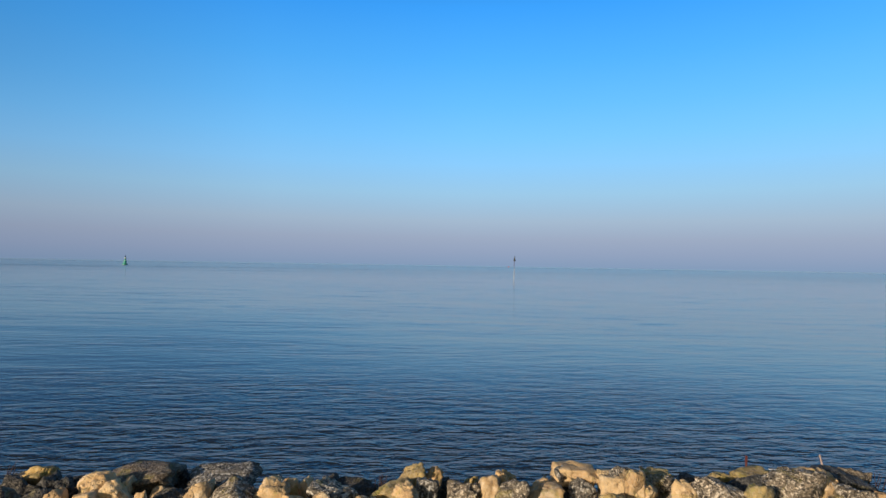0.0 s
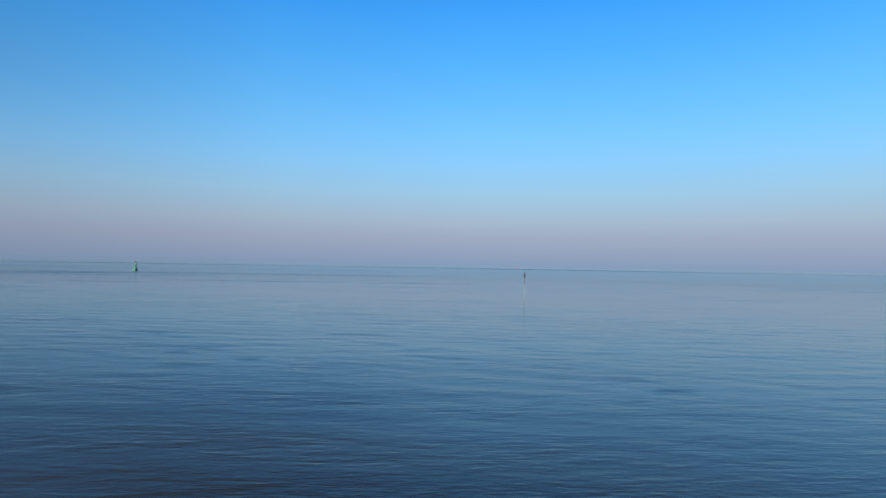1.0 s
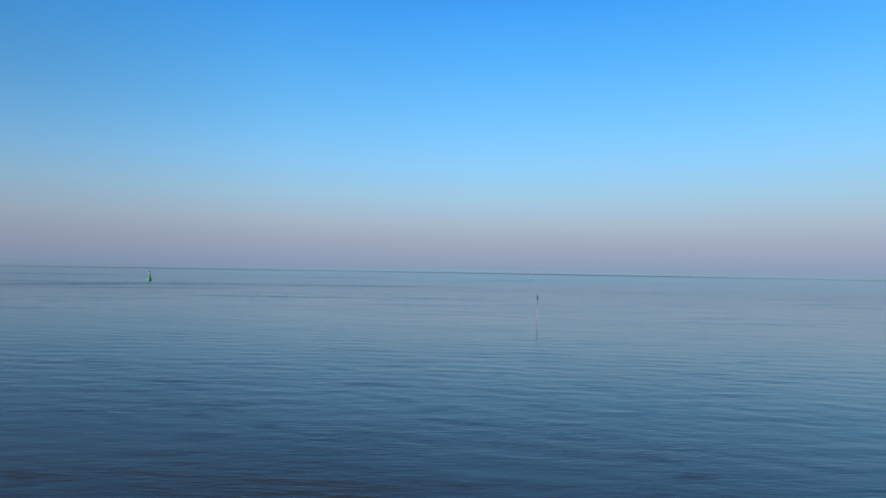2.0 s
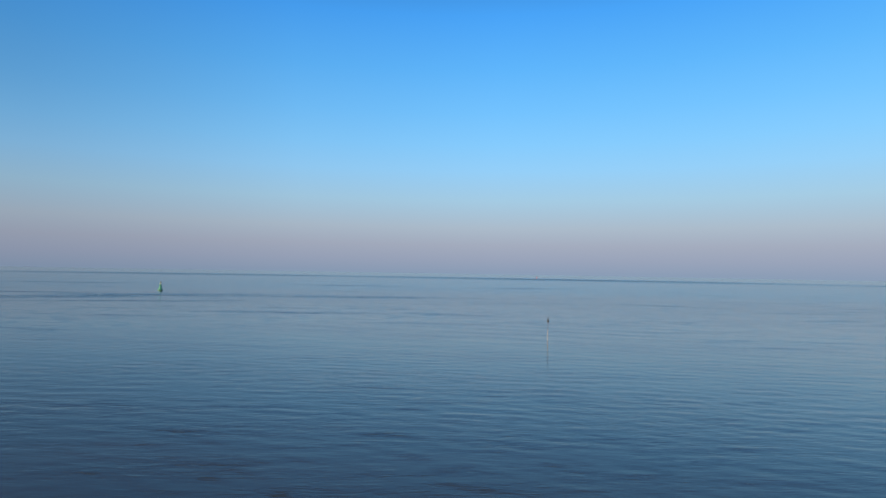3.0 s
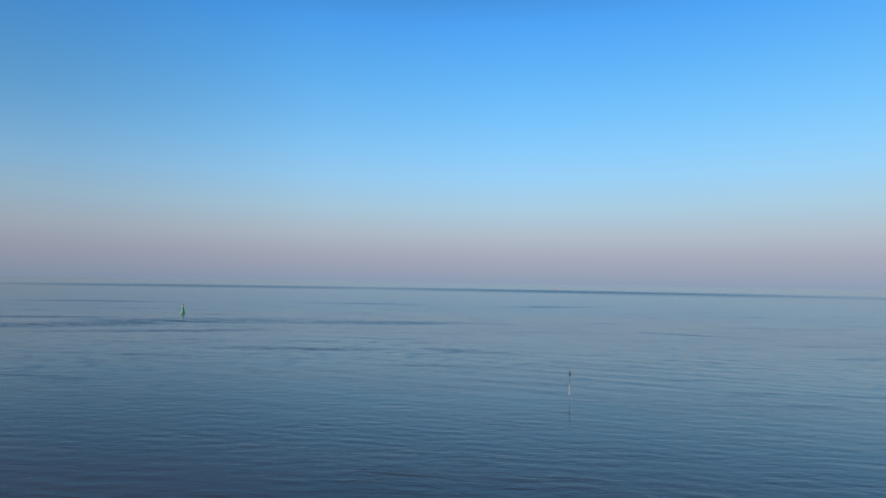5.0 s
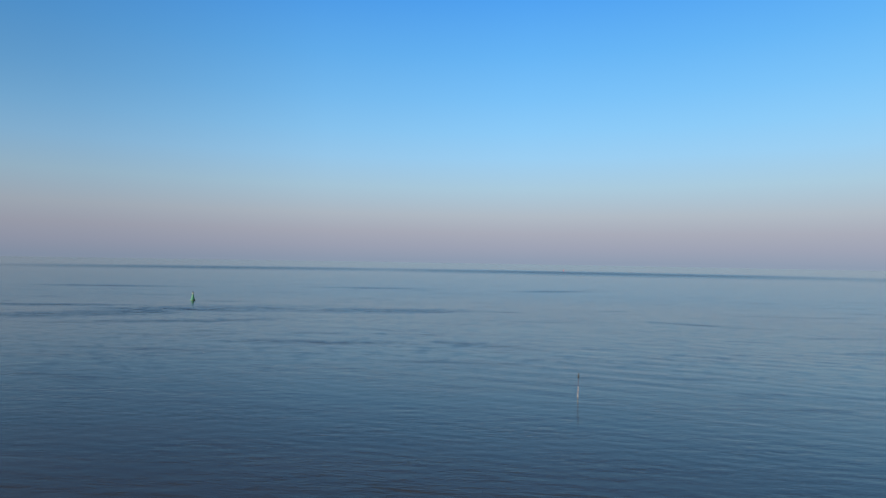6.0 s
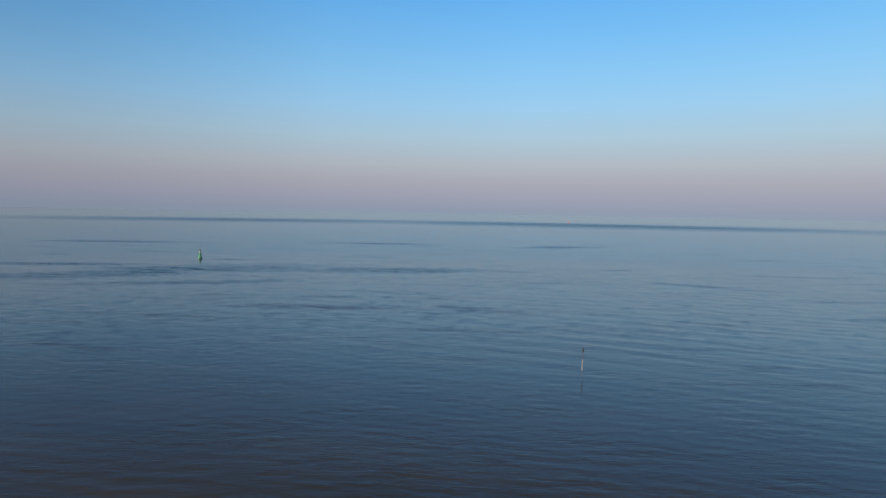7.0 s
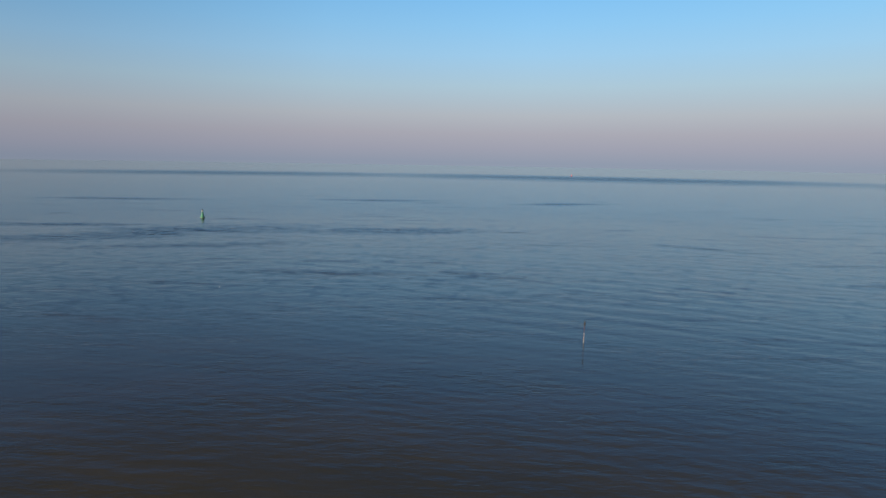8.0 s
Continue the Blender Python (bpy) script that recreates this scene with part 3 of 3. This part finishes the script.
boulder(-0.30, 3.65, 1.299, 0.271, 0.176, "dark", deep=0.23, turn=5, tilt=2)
boulder(-0.22, 3.25, 1.378, 0.151, 0.134, "tan", deep=0.16, turn=5, tilt=2)
boulder(-0.06, 3.41, 1.394, 0.287, 0.208, "ochre", deep=0.24, turn=-6, tilt=-12)
boulder(0.03, 3.58, 1.418, 0.200, 0.153, "ochre", deep=0.17, turn=-3, tilt=-18)
boulder(0.16, 3.62, 1.386, 0.126, 0.130, "tan", deep=0.16, turn=7, tilt=12)
boulder(0.11, 3.34, 1.434, 0.140, 0.220, "grey", deep=0.16, turn=1, tilt=4, block=True)
boulder(0.23, 3.79, 1.274, 0.144, 0.213, "dark", deep=0.16, turn=-7, tilt=0)
boulder(-0.00, 3.23, 1.435, 0.149, 0.191, "tan", deep=0.16, turn=0, tilt=-8)
boulder(0.42, 3.83, 1.276, 0.115, 0.130, "ochre", deep=0.16, turn=7, tilt=0)
boulder(0.32, 3.34, 1.411, 0.215, 0.215, "grey", deep=0.18, turn=-2, tilt=-20)
boulder(0.46, 3.35, 1.447, 0.135, 0.260, "tan", deep=0.16, turn=-6, tilt=6, block=True)
boulder(0.55, 3.44, 1.431, 0.104, 0.146, "tan", deep=0.16, turn=4, tilt=-4)
boulder(0.60, 3.55, 1.396, 0.111, 0.130, "ochre", deep=0.16, turn=5, tilt=9)
boulder(0.58, 3.27, 1.445, 0.206, 0.222, "grey", deep=0.17, turn=-5, tilt=8)
boulder(0.74, 3.44, 1.389, 0.197, 0.137, "tan", deep=0.17, turn=-4, tilt=10)
boulder(0.77, 3.31, 1.401, 0.190, 0.194, "tan", deep=0.16, turn=6, tilt=16)
boulder(0.99, 3.52, 1.440, 0.275, 0.130, "tan", deep=0.23, turn=2, tilt=3, block=True)
boulder(0.90, 3.48, 1.442, 0.071, 0.130, "grey", deep=0.16, turn=-7, tilt=-10)
boulder(1.00, 3.41, 1.401, 0.170, 0.173, "grey", deep=0.16, turn=-1, tilt=10)
boulder(0.95, 3.52, 1.341, 0.218, 0.225, "dark", deep=0.19, turn=7, tilt=14)
boulder(1.23, 3.48, 1.451, 0.182, 0.130, "grey", deep=0.16, turn=-1, tilt=2)
boulder(1.19, 3.41, 1.426, 0.186, 0.222, "tan", deep=0.16, turn=-7, tilt=-5, block=True)
boulder(1.29, 3.39, 1.465, 0.136, 0.301, "tan", deep=0.16, turn=3, tilt=8, block=True)
boulder(1.11, 3.20, 1.399, 0.210, 0.149, "ochre", deep=0.18, turn=6, tilt=0)
boulder(1.38, 3.38, 1.400, 0.130, 0.181, "tan", deep=0.16, turn=-4, tilt=10)
boulder(1.55, 3.69, 1.354, 0.182, 0.130, "ochre", deep=0.16, turn=-5, tilt=3, block=True)
boulder(1.53, 3.58, 1.362, 0.178, 0.130, "grey", deep=0.16, turn=6, tilt=8)
boulder(1.57, 3.55, 1.344, 0.131, 0.200, "brown", deep=0.16, turn=3, tilt=6)
boulder(1.57, 3.35, 1.413, 0.161, 0.246, "tan", deep=0.16, turn=-7, tilt=4)
boulder(1.83, 3.69, 1.329, 0.098, 0.130, "tan", deep=0.16, turn=-2, tilt=14)
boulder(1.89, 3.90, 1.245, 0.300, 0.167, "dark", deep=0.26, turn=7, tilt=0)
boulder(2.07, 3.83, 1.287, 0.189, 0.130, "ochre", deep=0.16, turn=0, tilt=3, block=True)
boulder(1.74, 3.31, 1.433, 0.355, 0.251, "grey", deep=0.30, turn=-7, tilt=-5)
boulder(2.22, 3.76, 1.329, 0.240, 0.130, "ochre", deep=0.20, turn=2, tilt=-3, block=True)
# shade below the ochre slab, given as a dark-coloured stone
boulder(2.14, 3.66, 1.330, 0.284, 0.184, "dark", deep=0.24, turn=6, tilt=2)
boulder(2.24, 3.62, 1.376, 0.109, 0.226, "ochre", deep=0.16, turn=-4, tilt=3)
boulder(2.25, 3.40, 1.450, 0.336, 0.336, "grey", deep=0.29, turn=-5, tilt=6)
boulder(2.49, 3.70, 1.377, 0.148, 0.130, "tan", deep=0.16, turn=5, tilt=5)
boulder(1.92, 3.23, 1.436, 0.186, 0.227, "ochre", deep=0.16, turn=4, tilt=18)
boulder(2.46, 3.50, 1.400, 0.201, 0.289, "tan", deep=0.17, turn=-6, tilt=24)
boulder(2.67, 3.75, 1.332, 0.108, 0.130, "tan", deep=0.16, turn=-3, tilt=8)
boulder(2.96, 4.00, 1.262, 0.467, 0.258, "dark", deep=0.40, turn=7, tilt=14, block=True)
boulder(3.05, 4.24, 1.203, 0.112, 0.130, "brown", deep=0.16, turn=1, tilt=2)
boulder(3.28, 4.25, 1.162, 0.210, 0.215, "brown", deep=0.18, turn=-7, tilt=6)
boulder(2.64, 3.50, 1.345, 0.344, 0.206, "grey", deep=0.29, turn=1, tilt=16, block=True)
boulder(3.26, 4.10, 1.118, 0.226, 0.130, "ochre", deep=0.19, turn=7, tilt=6)
boulder(3.27, 4.00, 1.112, 0.305, 0.130, "brown", deep=0.26, turn=-3, tilt=5)
boulder(2.83, 3.40, 1.312, 0.226, 0.183, "tan", deep=0.19, turn=-6, tilt=0)

# stones down the seaward slope and on the near side of the crest
rng_stones = random.Random(11)
for row in range(3):
    for col in range(15):
        y = 4.75 + row * 0.5 + rng_stones.uniform(-0.2, 0.2)
        x = -5.0 + col * 0.76 + (row % 2) * 0.36 + rng_stones.uniform(-0.24, 0.24)
        wide = rng_stones.uniform(0.42, 0.66)
        high = rng_stones.uniform(0.3, 0.42)
        sort = rng_stones.choice(["tan", "tan", "ochre", "grey", "grey", "dark"])
        boulder(x, y, bank_height(x, y) + high * 0.5, wide, high, sort, turn=rng_stones.uniform(0, 180), tilt=rng_stones.uniform(-26, 26), fine=False)
for row in range(4):
    for col in range(20):
        x, y = -3.7 + col * 0.40 + (row % 2) * 0.2, 3.05 + row * 0.38 + rng_stones.uniform(-0.05, 0.05)
        high = rng_stones.uniform(0.33, 0.40)
        boulder(x, y, 1.19 - row * 0.125 + rng_stones.uniform(-0.04, 0.02), rng_stones.uniform(0.40, 0.5), high,
                rng_stones.choice(["tan", "ochre", "grey", "dark"]), turn=rng_stones.uniform(0, 180), fine=False)
# low stones just behind the crest; gap shade is put into their dark colour
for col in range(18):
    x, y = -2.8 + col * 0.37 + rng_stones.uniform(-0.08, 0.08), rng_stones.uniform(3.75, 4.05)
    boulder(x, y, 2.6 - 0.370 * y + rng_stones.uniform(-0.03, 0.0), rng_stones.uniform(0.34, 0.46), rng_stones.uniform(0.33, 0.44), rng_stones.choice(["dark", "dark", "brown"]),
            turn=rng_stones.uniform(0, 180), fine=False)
# broken pieces lying in the gaps along the crest
for _ in range(34):
    x, y = rng_stones.uniform(-2.5, 3.2), rng_stones.uniform(3.3, 3.6)
    wide = rng_stones.uniform(0.06, 0.15)
    top = 2.6 - 0.382 * y - rng_stones.uniform(-0.01, 0.05)
    boulder(x, y, top, wide, wide * rng_stones.uniform(0.9, 1.5), rng_stones.choice(["tan", "ochre", "brown", "grey", "dark"]),
            turn=rng_stones.uniform(0, 180), tilt=rng_stones.uniform(-40, 40))
for side in (-1, 1):
    for row in range(4):
        for col in range(6):
            x = 0.28 + side * (3.1 + col * 0.5) + rng_stones.uniform(-0.08, 0.08)
            y = 3.2 + row * 0.4 + rng_stones.uniform(-0.1, 0.1)
            if abs(x - 0.28) < 2.95 + 0.75 * (y - 3.25):
                continue
            high = rng_stones.uniform(0.29, 0.40)
            boulder(x, y, 1.38 - 0.135 * row + rng_stones.uniform(-0.08, 0.04), rng_stones.uniform(0.36, 0.56), high, rng_stones.choice(["tan", "ochre", "grey"]),
                    turn=rng_stones.uniform(0, 180), fine=False)


def far_stones():
    """The bank goes on along the shore to both sides: the same stones, too many to count."""
    rng = random.Random(29)
    shapes = []
    for k in range(9):
        made = stone_mesh(900 + k, (0.5, 0.44, 0.36), "tan", False)
        shapes.append((np.array([v.co[:] for v in made.vertices]), np.array([p.vertices[:] for p in made.polygons])))
        bpy.data.meshes.remove(made)
    sorts = [TAN, OCHRE, GREY, BROWN, DARK_SHADED]
    # along the shore to both sides, down the slope to the water, and behind the crest
    beds = [(-31.0, -6.0, 3.0, 8.2), (6.9, 32.0, 3.0, 8.2), (-5.8, 6.7, 6.3, 8.2), (-5.8, 6.7, 1.4, 2.7)]
    for x0, x1, y0, y1 in beds:
        spots, tris, kinds, count = [], [], [], 0
        for col in range(int((x1 - x0) / 0.62)):
            for row in range(int((y1 - y0) / 0.54) + 1):
                x = x0 + col * 0.62 + (row % 2) * 0.3 + rng.uniform(-0.2, 0.2)
                y = y0 + row * 0.54 + rng.uniform(-0.18, 0.18)
                size = rng.uniform(0.42, 0.75)
                m = pose(x, y, bank_height(x, y) + size * 0.12, rng.uniform(-25, 25), rng.uniform(-25, 25), rng.uniform(0, 360))
                shape, faces = shapes[rng.randrange(9)]
                spots.append((shape * size) @ np.array(m.to_3x3()).T + np.array(m.translation))
                tris.append(faces + count)
                kinds += [rng.choice([0, 0, 1, 2, 3] if y < 5.6 else [2, 3, 4, 4])] * len(faces)
                count += len(shape)
        me = mesh_from("riprap", np.vstack(spots).tolist(), np.vstack(tris).tolist(), TAN)
        for mat in sorts[1:]:
            me.materials.append(mat)
        me.polygons.foreach_set("material_index", kinds)
        tagged(new("riprap", me), "long bank of piled tan and grey shore stones", "stone bank", kind="stuff")


far_stones()


# ---------------------------------------------------------------- sea marks
def green_buoy(at):
    ob = thing("navigation_buoy", at, "green steel lateral buoy with pale drum and dark lantern", "buoy")
    part("float", lathe([(0.0, -0.9), (1.1, -0.85), (1.45, -0.45), (1.5, 0.3), (1.46, 0.55), (1.2, 0.72), (0.0, 0.74)], 32), GREEN_PAINT, ob)
    part("fender_ring", lathe([(1.495, 0.05), (1.56, 0.09), (1.56, 0.2), (1.495, 0.24)], 32), GALVANISED, ob, "dull grey rubbing ring")
    tower = part("tower", lathe([(1.05, 0.7), (0.86, 1.2), (0.70, 1.9), (0.56, 2.6), (0.44, 3.1), (0.38, 3.5), (0.0, 3.52)], 24), GREEN_PAINT, ob)
    for k in range(4):
        a = radians(45 + 90 * k)
        part("brace", rod((1.15 * math.cos(a), 1.15 * math.sin(a), 0.66), (0.46 * math.cos(a), 0.46 * math.sin(a), 3.1), 0.05, 0.04), GREEN_PAINT, tower)
    part("gallery", lathe([(0.36, 3.4), (0.62, 3.46), (0.64, 3.58), (0.34, 3.62)], 24), GREEN_PAINT, ob)
    part("topmark", lathe([(0.0, 3.6), (0.46, 3.62), (0.5, 3.7), (0.48, 4.35), (0.32, 4.46), (0.0, 4.48)], 24), DRUM_PAINT, ob, "pale grey radar reflector drum")
    lantern = part("lantern", lathe([(0.0, 4.44), (0.26, 4.46), (0.32, 4.6), (0.32, 4.95), (0.2, 5.08), (0.0, 5.1)], 20), LANTERN_GLASS, ob, "dark glass lantern")
    part("cap", lathe([(0.35, 4.93), (0.36, 5.02), (0.16, 5.2), (0.035, 5.26), (0.03, 5.7), (0.0, 5.72)], 20), BLACK_PAINT, lantern)
    ob.rotation_euler = (radians(1.5), radians(2.0), 0)
    return ob


def red_buoy(at):
    ob = thing("can_buoy", at, "distant red can buoy afloat on the horizon", "buoy")
    part("float", lathe([(0.0, -0.8), (1.2, -0.7), (1.6, -0.2), (1.6, 0.7), (1.3, 1.0), (0.0, 1.0)], 24), RED_PAINT, ob)
    part("tower", lathe([(1.15, 0.98), (1.05, 3.0), (0.9, 3.9), (0.0, 3.95)], 24), RED_PAINT, ob)
    part("topmark", lathe([(0.0, 4.1), (0.62, 4.1), (0.62, 5.2), (0.0, 5.2)], 20), RED_PAINT, ob, "red can topmark")
    part("mast", rod((0, 0, 3.9), (0, 0, 4.2), 0.12, 0.12), RED_PAINT, ob)
    part("lantern", lathe([(0.0, 5.2), (0.2, 5.2), (0.2, 5.6), (0.0, 5.75)], 16), GALVANISED, ob, "dull grey lantern")
    return ob


def marker_pole(at):
    ob = thing("marker_pole", at, "white banded channel pole with dark cone topmark", "marker pole")
    part("pile", lathe([(0.06, -2.4), (0.06, 0.06), (0.0, 0.07)], 16), RUST, ob, "rust-stained steel foot")
    shaft = part("shaft", lathe([(0.0, 0.05), (0.054, 0.05), (0.050, 2.15), (0.0, 2.17)], 16), POLE_PAINT, ob)
    part("band", lathe([(0.058, 0.9), (0.074, 0.92), (0.074, 1.1), (0.058, 1.12)], 16), RUST, shaft, "rusty clamp band")
    part("band", lathe([(0.056, 1.62), (0.072, 1.64), (0.072, 1.76), (0.056, 1.78)], 16), RUST, shaft, "rusty clamp band")
    part("spindle", lathe([(0.034, 2.1), (0.030, 4.1), (0.0, 4.12)], 12), RUST, ob, "thin rusty upper rod")
    part("topmark", lathe([(0.0, 3.7), (0.19, 3.72), (0.21, 3.8), (0.12, 4.3), (0.03, 4.76), (0.0, 4.78)], 20), BLACK_PAINT, ob, "dark narrow cone topmark")
    ob.rotation_euler = (0, radians(1.2), 0)
    return ob


def mooring_float(at):
    ob = thing("mooring_float", at, "small white float lying on the water", "float")
    part("ball", lathe([(0.0, -0.2), (0.2, -0.14), (0.3, 0.02), (0.24, 0.2), (0.1, 0.29), (0.0, 0.3)], 16), PALE_PAINT, ob)
    part("eye", rod((0, 0, 0.27), (0, 0, 0.42), 0.04, 0.03), PALE_PAINT, ob)
    return ob


green_buoy((-163.5, 353.0, 0.0))
marker_pole((20.60, 118.20, 0.0))
red_buoy((290.0, 1755.0, 0.0)).scale = (1.1, 1.1, 1.1)
mooring_float((-72.6, 161.8, 0.0)).scale = (0.35, 0.35, 0.35)


# ---------------------------------------------------------------- small things on the bank
def iron_stake(at, top):
    ob = thing("iron_stake", at, "rusty iron stake standing in shallow water by the stones", "stake")
    part("shaft", rod((0, 0, -0.2), (0.015, 0, top), 0.018, 0.014, 6, 0.008, 6), RUST, ob)
    ob.rotation_euler = (0, radians(1.0), 0)
    return ob


def wooden_peg(at):
    ob = thing("wooden_peg", at, "bleached wooden peg leaning on a stone", "peg")
    part("stick", rod((0, 0, -0.03), (-0.022, 0.01, 0.078), 0.0065, 0.0045, 7, 0.003, 4), DRIFTWOOD, ob)
    return ob


def flat_board(at):
    ob = thing("board", at, "thin bleached board lying on the stones", "board")
    part("plank", box((0.095, 0.016, 0.004), bevel=0.001), PALE_PAINT, ob)
    ob.rotation_euler = (radians(1), radians(1), radians(-4))
    return ob


def dead_stems(at, tall, count, seed):
    ob = thing("dead_plant", at, "dry dark red stems growing between stones", "plant")
    rng = random.Random(seed)
    for _ in range(count):
        foot = (rng.uniform(-0.03, 0.03), rng.uniform(-0.02, 0.02), -0.05)
        tip = (foot[0] + rng.uniform(-0.05, 0.05), foot[1], tall * rng.uniform(0.5, 1.0))
        part("stem", rod(foot, tip, 0.003, 0.0015, 5, rng.uniform(-0.01, 0.01), 4), WEED, ob)
    return ob


iron_stake((4.19, 7.3, -0.5), 0.8)
wooden_peg((3.027, 4.24, 1.19))
flat_board((2.295, 3.64, 1.368))
dead_stems((-2.287, 3.6, 1.36), 0.085, 4, 1)
dead_stems((-0.152, 3.62, 1.30), 0.05, 9, 2)
dead_stems((3.25, 4.0, 1.15), 0.09, 4, 3)
